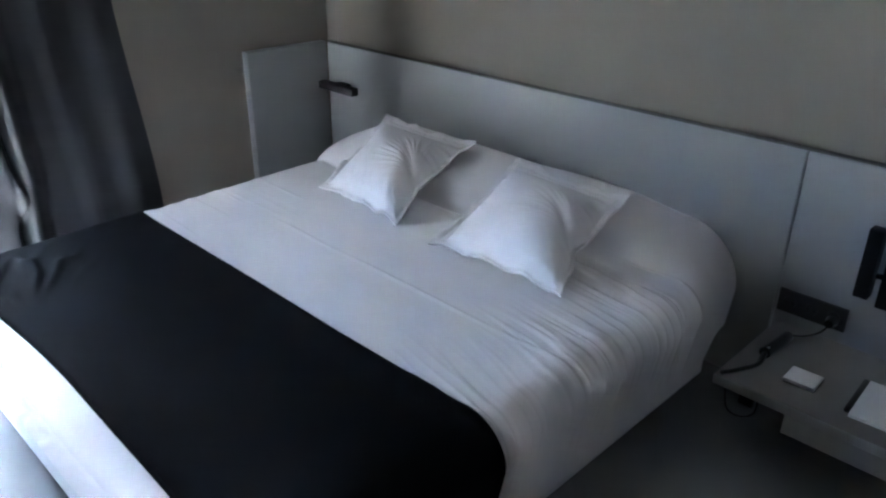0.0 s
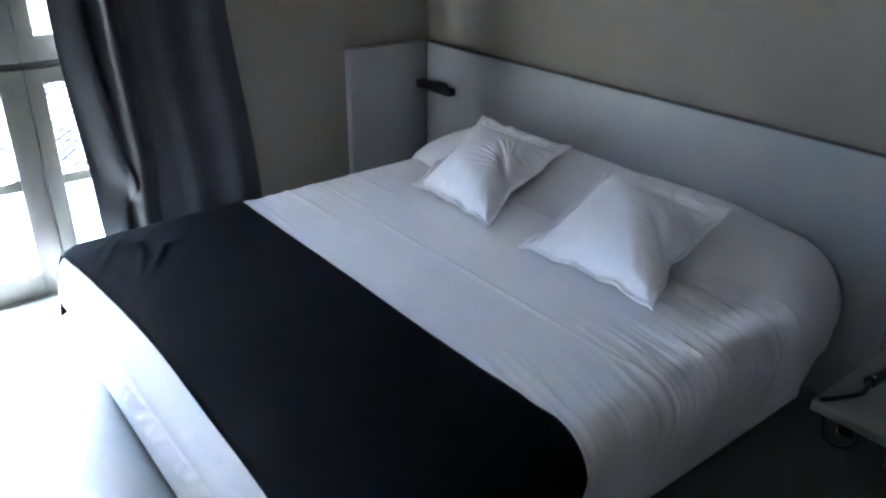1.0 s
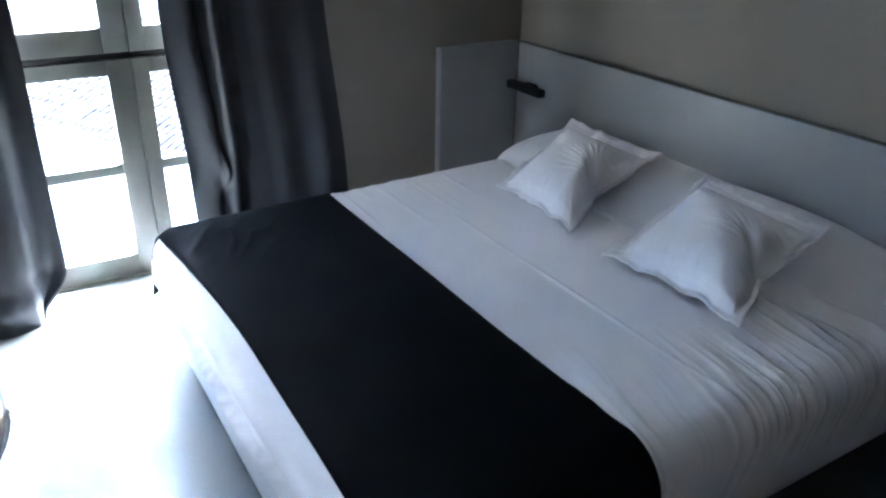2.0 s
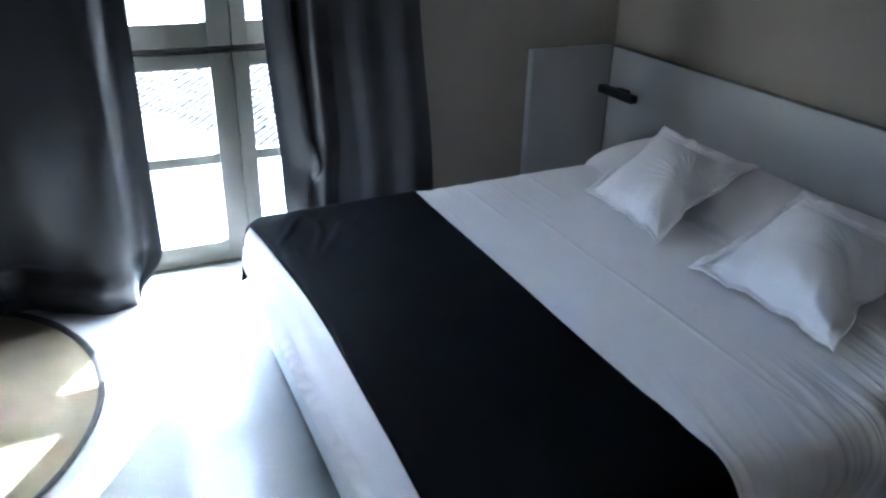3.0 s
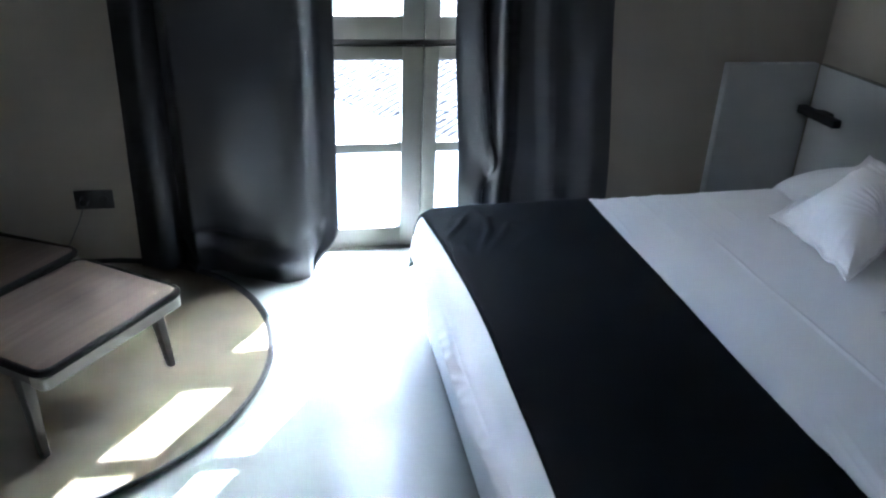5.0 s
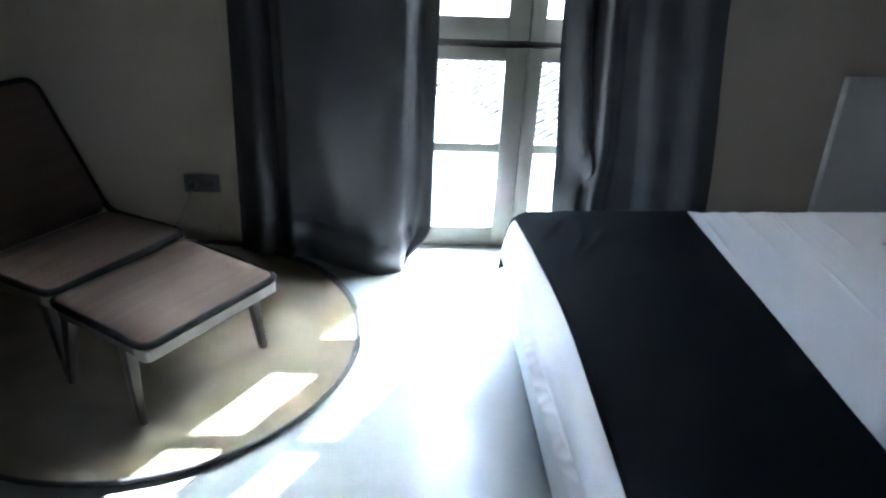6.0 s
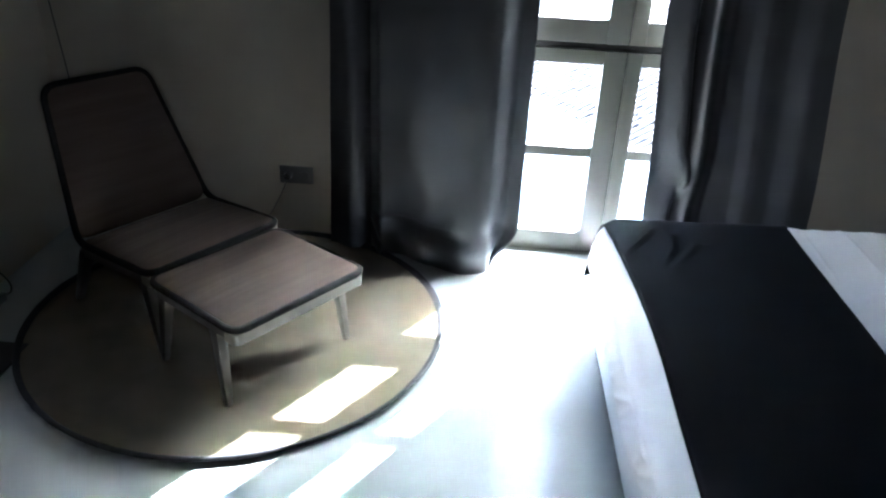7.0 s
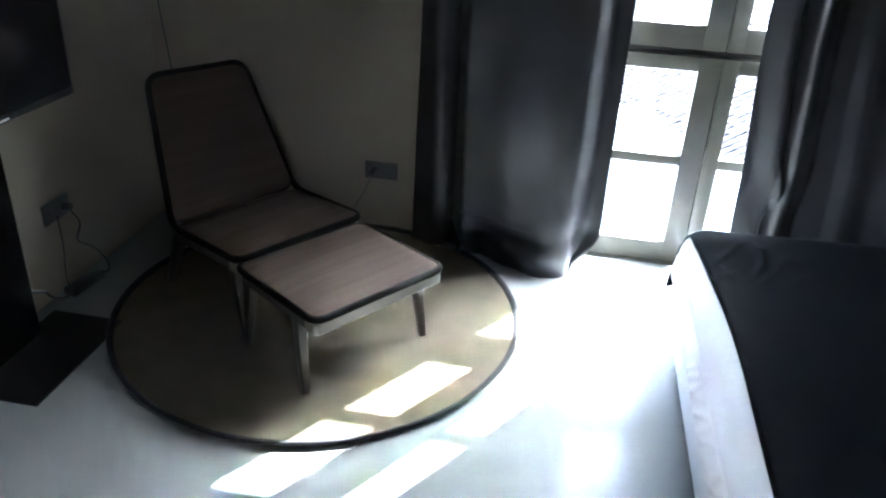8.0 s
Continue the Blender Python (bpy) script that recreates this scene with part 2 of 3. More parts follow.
win = thing("window_1", "tall olive grey french window with glazed leaves", "window", kind="structure")
part("outer_frame", blocks(((XO - 0.03, WIN_A, 0.0), (XI + 0.004, WIN_A + 0.05, WIN_TOP), 0.004), ((XO - 0.03, WIN_B - 0.05, 0.0), (XI + 0.004, WIN_B, WIN_TOP), 0.004),
     ((XO - 0.03, WIN_A, WIN_TOP - 0.05), (XI + 0.004, WIN_B, WIN_TOP - 0.001), 0.004)), FRAME, win)
part("transom", blocks(((XO - 0.03, WIN_A + 0.05, 0.905), (XO - 0.002, WIN_B - 0.05, 0.965), 0.003), ((XO - 0.02, WIN_A + 0.05, 0.923), (XI - 0.02, WIN_B - 0.05, 0.946), 0.004)), GASKET, win, "dark recessed bar between lower and upper leaves")
part("meeting_bead", block((XO - 0.022, MEET - 0.02, 0.01), (XO - 0.002, MEET + 0.02, 2.238), 0.003), FRAME, win)
LOW, HIGH = [(0.104, 0.459), (0.504, 0.863)], [(1.043, 1.388), (1.432, 1.772), (1.816, 2.150)]
for z0, z1, rows in ((0.008, 0.921, LOW), (0.948, 2.239, HIGH)):
    leaf(win, WIN_A + 0.05, MEET - 0.0012, z0, z1, [(-2.30, -1.914)], rows)
    leaf(win, MEET + 0.0012, WIN_B - 0.05, z0, z1, [(-1.758, -1.35)], rows)


# ---- outside ----
tagged(part("ground", block((-400, -400, -9.9), (400, 400, -9.5)), PAVING, smooth=None), "pale sunlit paving far below the window", "ground", kind="structure")
EAVE = Vector((-20.0, -1.1, -4.67))
ALONG = Vector((math.cos(radians(31)), math.sin(radians(31)), 0))
RISE = Vector((-ALONG.y, ALONG.x, 0)) * math.cos(radians(18)) + Vector((0, 0, math.sin(radians(18))))
UPN = ALONG.cross(RISE)
house = thing("neighbour_house", "white plastered house with a pale clay tile roof", "house")
level = Matrix.Translation(EAVE) @ Matrix.Rotation(radians(31), 4, "Z")
slope = Matrix.Translation(EAVE) @ Matrix.Rotation(radians(31), 4, "Z") @ Matrix.Rotation(radians(18), 4, "X")
hw = block((-8.0, 0.0, -4.85), (13.0, 12.0, -0.10))
bmesh.ops.transform(hw, matrix=level, verts=hw.verts)
part("wall", hw, PLASTER, house, smooth=None)
# slab under the tiles, coloured as the shade that shows in their gaps
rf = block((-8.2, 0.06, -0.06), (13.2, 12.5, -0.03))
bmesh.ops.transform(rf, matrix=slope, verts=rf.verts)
roof = part("roof", rf, CHANNEL_SHADE, house, "pale clay tile roof in full sun", smooth=None)


def tile_shape(bm, m):
    w = lambda v: 0.098 - 0.024 * v
    g = [[bm.verts.new(m @ Vector((w(v) * -math.cos(math.pi * u / 6), 0.43 * v, (0.075 - 0.012 * v - d) * math.sin(math.pi * u / 6) + 0.014 * (1 - v) - d * 0.3)))
          for u in range(7)] for d in (0.0, 0.014) for v in (0.0, 1.0)]
    for r, q in ((0, 1), (3, 2), (2, 0)):
        for u in range(6):
            bm.faces.new((g[r][u], g[r][u + 1], g[q][u + 1], g[q][u]))
    return bm


tile_mesh = finish("roof_tile", tile_shape(bmesh.new(), Matrix()), TILE, 40)
rng = random.Random(5)
rest = bmesh.new()
for c in range(-8, 50):
    for r in range(27):
        jig = pose(rng.uniform(-0.012, 0.012), rng.uniform(-0.03, 0.03), rng.uniform(0, 0.008), rng.uniform(-1.5, 1.5), 0, rng.uniform(-2.5, 2.5))
        m = slope @ Matrix.Translation((c * 0.25, r * 0.36 - 0.05, -0.012)) @ jig
        if 0 <= c < 27 and r < 11:
            ob = new("roof_tile", tile_mesh)
            ob.parent = roof
            ob.matrix_basis = m
        else:
            tile_shape(rest, m)
tagged(part("roof_tiles", rest, TILE, roof, smooth=40), kind="stuff")


# ---- headboard ----
hb = thing("headboard", "wide light grey laminate headboard panel on the wall", "headboard")
part("main_panel", block((0.002, 0.0, 0.0), (2.3702, 0.030, 0.847), 0.007, 4), PANEL, hb)
part("end_panel", block((2.3722, 0.0, 0.0), (3.75, 0.030, 0.847), 0.007, 4), PANEL, hb)
part("top_edge", block((0.002, -0.001, 0.8473), (3.75, 0.0295, 0.8525), 0.0024, 3), EDGEBAND, hb, "dark glossy edge band")
part("batten", blocks(((0.05, 0.030, 0.15), (3.7, Y_N, 0.19)), ((0.05, 0.030, 0.62), (3.7, Y_N, 0.66))), BLACKMETAL, hb, "dark fixing batten behind the panel")
side = thing("side_panel", "light grey laminate return panel beside the headboard", "panel")
part("board", block((X_W, -0.449, 0.0), (0.0, -0.001, 0.851), 0.003), PANEL, side)
part("edge_strip", block((X_W + 0.004, -0.4535, 0.0), (0.0015, -0.4495, 0.851), 0.0015), PANEL, side, "paler edge band")


# ---- bed ----
BED_T, ROUND, BED_R, BED_F = 0.522, 0.085, 2.335, -1.978


def bed_left(y):
    return 0.578 + 0.078 * min(1.0, max(0.0, (-0.5 - y) / 1.45)) + 0.07 * ease(-0.30, 0.02, y)


def bed_right(y):
    return BED_R - 0.095 * ease(-0.42, 0.02, y)


def round_right(y):
    """Radius of the long edge, which swells to a soft shoulder at the head."""
    return ROUND + 0.135 * ease(-0.50, -0.12, y)


def bolster(x, y):
    """Height of the pillows under the cover at the head."""
    if y < -0.56:
        return 0.0
    ends = 1 - ease(0.42, 0.86, (x - 1.45) / 0.84) if x > 1.45 else 1 - ease(0.84, 1.06, (1.45 - x) / 0.87)
    t = (y + 0.25) / (0.285 if y < -0.25 else 0.262)
    mid = 1 - 0.09 * math.exp(-((x - 1.42) / 0.10) ** 2) + 0.03 * noise_at(x * 2.6, y * 3.0, 5.5)
    return 0.096 * max(0.0, 1 - t * t) ** 0.6 * (0.12 + 0.88 * ends) * mid


def creases(x, y):
    """Pleats, gathers and soft unevenness of the cover."""
    h = 0.004 * noise_at(x * 2.2, y * 2.2, 3.1) + 0.0018 * noise_at(x * 7, y * 9, 1.7)
    h += 0.0045 * math.exp(-((y + 1.040 + 0.004 * noise_at(x * 4, 0, 9)) / 0.007) ** 2) * ease(-0.25, 0.25, noise_at(x * 2.6, 5.0) + 0.12)
    h += 0.0030 * math.exp(-((y + 0.862) / 0.007) ** 2) * (1 - ease(0.85, 1.0, x))
    h += 0.0035 * math.exp(-((y + 1.315) / 0.010) ** 2) * (1 - ease(0.72, 0.9, x))
    h += 0.0045 * (1 - min(1.0, 2.2 * abs(noise_at(x * 1.5, y * 21.0, 2.7)))) ** 2 * (1 - ease(0.8, 1.2, x)) * ease(-1.37, -1.32, y) * (1 - ease(-1.15, -0.85, y))
    g = ease(1.86, 2.24, x + 0.10 * noise_at(y * 3.0, 2.0)) * (1 - ease(-0.60, -0.47, y)) * ease(-1.42, -1.32, y)
    if g > 0:
        w = y + 0.24 * (x - 2.25) * (1 + 0.6 * noise_at(y * 2.3, 1.1)) + 0.020 * noise_at(x * 3.0, y * 3.0, 7)
        a = (1 - min(1.0, 1.9 * abs(noise_at(x * 1.3, w * 18.0, 4.2)))) ** 3.0
        b = (1 - min(1.0, 2.1 * abs(noise_at(x * 1.6, w * 36.0, 8.6)))) ** 2.4
        bunch = ease(-0.30, 0.35, noise_at(w * 4.6, x * 1.3, 3.3) + 0.25 * noise_at(w * 11, x * 2.5, 1.9))
        h += g * (0.0075 * a + 0.0065 * b) * (0.28 + 0.90 * bunch)
    if y > -0.62:
        g = ease(1.95, 2.3, x)
        h += g * 0.017 * math.exp(-((y + 0.485 - 0.05 * (x - 2.2)) / 0.016) ** 2) - g * 0.012 * math.exp(-((y + 0.525 - 0.05 * (x - 2.2)) / 0.014) ** 2)
        h += 0.009 * math.exp(-((y + 0.572 + 0.004 * noise_at(x * 5, 1.0)) / 0.010) ** 2) * ease(0.9, 1.1, x) * (1 - ease(1.9, 2.1, x))
    h -= 0.018 * math.exp(-((y + 0.545 + 0.006 * noise_at(x * 3, 2.0)) / 0.013) ** 2) * ease(0.62, 0.80, x)
    return h


def over_bed(x, y, lift=0.0, hem=0.175, foot_hem=0.325):
    """The point of a cloth laid on the bed whose flat place is (x, y)."""
    xl = bed_left(y) + ROUND
    shoulder = round_right(y)
    xr = bed_right(y) - shoulder
    yf = BED_F + ROUND
    cx, cy = min(xr, max(xl, x)), max(yf, y)
    dx, dy = x - cx, y - cy
    o = math.hypot(dx, dy)
    z = BED_T + bolster(cx, cy)
    n_up = creases(cx, cy)
    if o < 1e-6:
        return Vector((cx, cy, z + n_up + lift))
    ox, oy = dx / o, dy / o
    r = shoulder if ox > 0.5 else ROUND
    quarter = r * math.pi / 2
    side_hem = hem if ox < 0 else min(hem, 0.178)
    lowest = side_hem + (foot_hem - side_hem) * ease(0.15, 0.75, -oy)
    if o < quarter:
        a = o / r
        out, down = r * math.sin(a), r * (1 - math.cos(a))
        fade = 1.0
    else:
        run = o - quarter
        out = r - (0.05 if oy < -0.5 else 0.06 if ox < 0 else 0.14) * run + 0.006 * noise_at(cx * 5 + 3, cy * 5, run * 3)
        low = lowest
        down = r + run * (z - r - low) / (BED_T - r - low)
        fade = max(0.0, 1 - run / 0.22)
        if oy < -0.5:
            out += 0.018 * math.sin(min(1.0, run / 0.13) * math.pi) + 0.007 * noise_at(cx * 4, run * 7, 2) - 0.040 * ease(0.10, 0.17, run)
            fine = (1 - min(1.0, 2.0 * abs(noise_at(cx * 13 + run * 16, run * 7, 6)))) ** 2
            out += 0.0055 * fine * ease(0.0, 0.3, noise_at(cx * 2.3, 4.0, 8.0) + 0.2) * (1 - ease(0.05, 0.10, run))
    zz = max(lowest + 0.014 * noise_at(cx * 4, cy * 4, 6), z - down)
    p = Vector((cx + ox * out, cy + oy * out, zz))
    tilt = min(1.0, o / quarter)
    push = (n_up * fade + lift)
    return p + Vector((ox * push * tilt, oy * push * tilt, push * (1 - tilt)))


bed = thing("bed", "double bed with white cotton cover and pale fabric base", "bed")
part("base", block((0.70, -1.921, 0.012), (2.212, -0.09, 0.345), 0.014, 3), BASECLOTH, bed, "pale fabric covered bed base")
part("mattress", block((0.74, -1.86, 0.3455), (2.13, -0.02, 0.49), 0.05, 3), SHEET, bed)
X0, X1, Y0, Y1 = 0.60 - 0.32, BED_R + 0.37, BED_F - 0.30, -0.006
cv = sheet(lambda u, v: over_bed(X0 + (X1 - X0) * u, Y0 + (Y1 - Y0) * v), 240, 560)
bmesh.ops.remove_doubles(cv, verts=cv.verts, dist=0.0006)
cover = part("cover", cv, SHEET, bed, "smooth white cotton cover with gathers along one side", smooth=180)
runner = thing("bed_runner", "plain black cloth runner laid across the bed foot", "bed runner")


def runner_at(u, v):
    x = 0.45 + (BED_R + 0.30 - 0.45) * u
    wave = 0.006 * noise_at(x * 1.7, 4.0)
    foot = -1.912 - 0.045 * ((x - 1.6) / 0.9) ** 2 + 0.005 * noise_at(x * 2, 8)
    y = -1.343 + wave + (foot + 1.343 - wave) * v
    p = over_bed(x, y, 0.007, 0.20, 0.20)
    hang = ease(0.0, 0.15, bed_left(y) + ROUND - x)
    p.y += (y + 0.002 - p.y) * hang
    p.x -= 0.014 * hang
    k = math.exp(-((x - 0.90) / 0.14) ** 2) * math.exp(-((y + 1.78) / 0.12) ** 2)
    w = (y + 1.80) + 0.45 * (x - 0.93) + 0.012 * noise_at(x * 9, y * 9, 2)
    p.z += k * 0.019 * (1 - min(1.0, 2.4 * abs(noise_at(x * 4.5, w * 17.0, 5.3)))) ** 2
    return p


for edge in (0.0, 1.0):
    hem_line = [runner_at(k / 160, edge) for k in range(161)]
    part("hem", tube(hem_line, 0.0035, 6), BLACKCLOTH, runner, "stitched black hem", smooth=180)
runner_cloth = part("cloth", sheet(runner_at, 200, 60), BLACKCLOTH, runner, smooth=180)
rim = runner_cloth.modifiers.new("thickness", "SOLIDIFY")
rim.thickness = 0.004
rim.offset = 0.0


def thicken(ob, depth):
    mod = ob.modifiers.new("thickness", "SOLIDIFY")
    mod.thickness = depth
    mod.offset = 0.0
    return ob


def cushion(name, label, corners, thick, seed, fan):
    """A flanged pillow spanned between its four corners: low left, low right, top right, top left. fan: depth of the fine creases that run from the tuck."""
    a, b, c, d = [Vector(q) for q in corners]
    normal = ((b - a).cross(d - a)).normalized()
    ob = thing(name, label, "pillow", group="pillows on the bed")

    def at(u, v, up):
        s, t = u * 2 - 1, v * 2 - 1
        e = max(abs(s), abs(t))
        corner = abs(s * t) ** 3
        pull_s = 0.945 + 0.055 * corner - 0.035 * (1 - t * t) * abs(s)
        pull_t = 0.945 + 0.055 * corner - 0.045 * (1 - s * s) * abs(t)
        notch = 0.085 * math.exp(-((t + 0.28) / 0.20) ** 2) * ease(0.55, 1.0, s)
        p, q = (s * pull_s - notch + 1) / 2, (t * pull_t + 1) / 2
        base = (a * (1 - p) + b * p) * (1 - q) + (d * (1 - p) + c * p) * q
        fl = 0.90
        low = t + 0.30 * (1 - t * t)
        side = s - 0.24 * (1 - s * s) * (1 - ease(-0.1, 0.6, t))
        body = max(0.0, 1 - abs(side / fl) ** 2.4) ** 0.62 * max(0.0, 1 - abs(low / fl) ** 2.4) ** (0.55 if low < 0 else 0.80)
        w = noise_at(s * 1.5 + seed, t * 1.5, 1.0) * 0.020 * body
        # the deep tuck that runs from the notch up into the body
        line = t + 0.30 - 0.50 * (0.85 - s) - 0.25 * (0.85 - s) ** 2
        w -= 0.026 * math.exp(-(line / 0.085) ** 2) * ease(0.30, 0.80, s) * body ** 0.4
        w += 0.012 * math.exp(-((line - 0.19) / 0.10) ** 2) * ease(0.40, 0.80, s) * body ** 0.5
        # a fan of fine creases
        fx, fy = s - 0.90, t + 0.29
        far = math.hypot(fx, fy)
        ang = math.atan2(fy, fx)
        lines = (1 - min(1.0, 2.3 * abs(noise_at(ang * 7.5 + seed, far * 0.9, 3.0)))) ** 2.0
        w += fan * lines * ease(0.10, 0.45, far) * (1 - ease(0.55, 1.05, far)) * ease(-0.35, 0.25, fy - 0.1 * fx) * body ** 0.6
        # puckers along the seam
        seam = ease(0.62, 0.88, e) * (1 - ease(0.90, 0.97, e))
        run = (t if abs(s) > abs(t) else s) * 9 + seed
        w += 0.006 * seam * noise_at(run, e * 2, 7.0)
        groove = -0.005 * math.exp(-((e - 0.905) / 0.018) ** 2)
        edge = (0.016 * noise_at(s * 3.1 + seed, t * 3.1, 5) + 0.005 * noise_at(s * 9 + seed, t * 9, 2)) * ease(0.84, 1.0, e)
        edge -= 0.010 * ease(0.90, 1.0, -t) * (1 - corner)
        lift = (thick * 0.80 * body + w + groove) if up else (-thick * 0.28 * body)
        return base + normal * (lift + edge - 0.010 * body + (0.003 if up else -0.003))

    bm = sheet(lambda u, v: at(u, v, True), 130, 130)
    lo = sheet(lambda u, v: at(u, v, False), 130, 130)
    me = bpy.data.meshes.new("tmp")
    lo.to_mesh(me)
    lo.free()
    bm.from_mesh(me)
    bpy.data.meshes.remove(me)
    rim = [e for e in bm.edges if e.is_boundary]
    bmesh.ops.bridge_loops(bm, edges=rim)
    part("pillowcase", bm, SHEET, ob, smooth=180)
    return ob


cushion("pillow", "white cotton pillow with a flat flange, leaning on the bolster",
        ((0.948, -0.777, 0.545), (1.410, -0.812, 0.546), (1.236, -0.234, 0.666), (0.716, -0.236, 0.672)), 0.145, 1.3, 0.008)
cushion("pillow", "plump white cotton pillow with a wide flange beside its pair",
        ((1.585, -0.832, 0.546), (2.086, -0.812, 0.547), (1.972, -0.308, 0.668), (1.466, -0.265, 0.668)), 0.160, 4.1, 0.003)


# ---- curtains ----
def curtain(name, label, profile, flare):
    """A hanging cloth: profile(s) gives (x, y) along its width, flare(s, z) the push into the room near the floor."""
    ob = thing(name, label, "curtain", group="curtains of the window")

    def at(u, v):
        z = -0.004 + (TOP - 0.004) * (v ** 1.35)
        x, y = profile(u, z)
        dx, dy = flare(u, z)
        return Vector((x + dx, y + dy, z))

    bm = sheet(at, 220, 90)
    thicken(part("cloth", bm, CURTAIN, ob, smooth=180), 0.004)
    return ob


def bump(s, c, w):
    return math.exp(-((s - c) / w) ** 2)


def left_profile(s, z):
    y = -3.036 + 0.832 * s + 0.012 * math.sin(z * 2.1) * (1 - s)
    y += 0.030 * ease(0.4, 2.2, z) * (1 - ease(0.0, 0.4, s))
    v = 0.195 + 0.020 * (1 - ease(0.0, 1.2, z))
    x = 0.034 + 0.046 * bump(s, v - 0.095, 0.070) - 0.014 * bump(s, v, 0.016) + 0.124 * ease(v - 0.005, v + 0.08, s)
    x += 0.010 * bump(s, 0.50, 0.12) + 0.022 * bump(s, 0.815, 0.070) - 0.075 * ease(0.835, 0.94, s) + 0.008 * ease(0.95, 1.0, s)
    x += 0.004 * noise_at(s * 4, z * 0.7, 2.0)
    return x, y


def left_flare(s, z):
    k = 1 - ease(0.0, 0.50, z)
    out = (-0.026 * (1 - ease(0.0, 0.25, s)) - 0.085 * bump(s, 0.38, 0.12) + 0.060 * bump(s, 0.70, 0.10) + 0.045 * ease(0.86, 1.0, s)) * k
    belly = 0.026 * bump(s, 0.46, 0.22) * math.exp(-((z - 0.70) / 0.42) ** 2)
    crease = z - 0.185 + 0.07 * (s - 0.3) + 0.012 * noise_at(s * 6, 3.0)
    fold = -0.030 * math.exp(-(crease / 0.022) ** 2) * ease(0.20, 0.30, s) * (1 - ease(0.62, 0.78, s))
    kick = 0.022 * math.exp(-((crease + 0.07) / 0.045) ** 2) * ease(0.25, 0.45, s) * (1 - ease(0.70, 0.85, s))
    tuck = -0.030 * math.exp(-((z - 0.10 + 0.9 * (s - 0.23)) / 0.020) ** 2) * bump(s, 0.24, 0.06)
    nip = -0.020 * math.exp(-((z - 0.19) / 0.030) ** 2) * bump(s, 0.88, 0.05)
    wr = 0.010 * noise_at(s * 6, z * 13, 4.4) * (1 - ease(0.08, 0.34, z))
    pull = -0.105 * (1 - ease(0.0, 0.19, z)) * ease(0.84, 1.0, s)
    return out + belly + fold + kick + tuck + nip + wr, pull


def between_keys(z, keys):
    """Eased value at height z through (height, value) keys in rising order."""
    for (z0, a), (z1, b) in zip(keys, keys[1:]):
        if z < z1:
            return a + (b - a) * ease(z0, z1, z)
    return keys[-1][1]


def right_profile(s, z):
    y = between_keys(z, ((0.0, -1.660), (0.35, -1.674), (1.10, -1.712), (2.85, -1.722))) * (1 - s) + (-0.975 - 0.085 * ease(0.2, 1.3, z)) * s
    c1 = between_keys(z, ((0.0, 0.070), (0.29, 0.125), (0.47, 0.195), (0.62, 0.175), (1.10, 0.150), (2.85, 0.150)))
    c2 = between_keys(z, ((0.0, 0.170), (0.28, 0.222), (0.60, 0.262), (0.90, 0.272), (2.85, 0.285)))
    x = 0.026 + 0.048 * ease(c1 - 0.16, c1, s) * (1 - ease(c1 + 0.004, c1 + 0.040, s))
    x += 0.090 * ease(c2 - 0.075, c2, s) * (1 - 0.80 * ease(c2 + 0.004, c2 + 0.13, s))
    x += 0.022 * ease(0.50, 0.60, s + 0.02 * math.sin(z * 1.6)) * (1 - ease(0.61, 0.74, s)) + 0.018 * bump(s, 0.86, 0.070)
    x += 0.006 * noise_at(s * 5, z * 0.8, 6.0)
    return x, y


def right_flare(s, z):
    pinch = 0.012 * math.exp(-((z - 0.475) / 0.040) ** 2) * bump(s, 0.185, 0.035)
    return pinch + 0.035 * (1 - ease(0.0, 0.45, z)) * bump(s, 0.14, 0.14), 0.0


curtain("curtain", "drawn-back slate grey satin curtain puddling on the rug", left_profile, left_flare)
curtain("curtain", "drawn-back slate grey satin curtain hanging behind the bed", right_profile, right_flare)


# ---- rug ----
rug = thing("round_rug", "round khaki wool rug with a black bound edge", "rug", (0.712, -3.242, 0))
RR = 0.763


def ring_at(a):
    return RR * (1 + 0.004 * math.sin(3 * a + 1) + 0.003 * noise_at(math.cos(a) * 3, math.sin(a) * 3))


pb = bmesh.new()
rings = []
for i in range(22):
    r = (i + 1) / 22
    row = []
    for k in range(128):
        a = k * math.tau / 128
        q = r * (ring_at(a) - 0.012)
        row.append(pb.verts.new((q * math.cos(a), q * math.sin(a), 0.011 + 0.0012 * noise_at(q * math.cos(a) * 9, q * math.sin(a) * 9, 3))))
    rings.append(row)
mid = pb.verts.new((0, 0, 0.011))
for k in range(128):
    pb.faces.new((mid, rings[0][k], rings[0][(k + 1) % 128]))
    for i in range(21):
        pb.faces.new((rings[i][k], rings[i + 1][k], rings[i + 1][(k + 1) % 128], rings[i][(k + 1) % 128]))
low = [pb.verts.new((v.co.x, v.co.y, 0.001)) for v in rings[-1]]
for k in range(128):
    pb.faces.new((rings[-1][k], low[k], low[(k + 1) % 128], rings[-1][(k + 1) % 128]))
part("wool_field", pb, PILE, rug, smooth=60)
part("binding", tube([((ring_at(k * math.tau / 160) - 0.013 + 0.002 * noise_at(k * 0.9, 3)) * math.cos(k * math.tau / 160), (ring_at(k * math.tau / 160) - 0.013 + 0.002 * noise_at(k * 0.9, 3)) * math.sin(k * math.tau / 160), 0.0085) for k in range(160)], 0.0205, 8, True, 0.42),
     BINDING, rug, "black bound edge", smooth=180)


# ---- lounge chair and footstool ----
CHAIR_TURN = -33.4
CHAIR = (0.671, -3.433, 0.012)


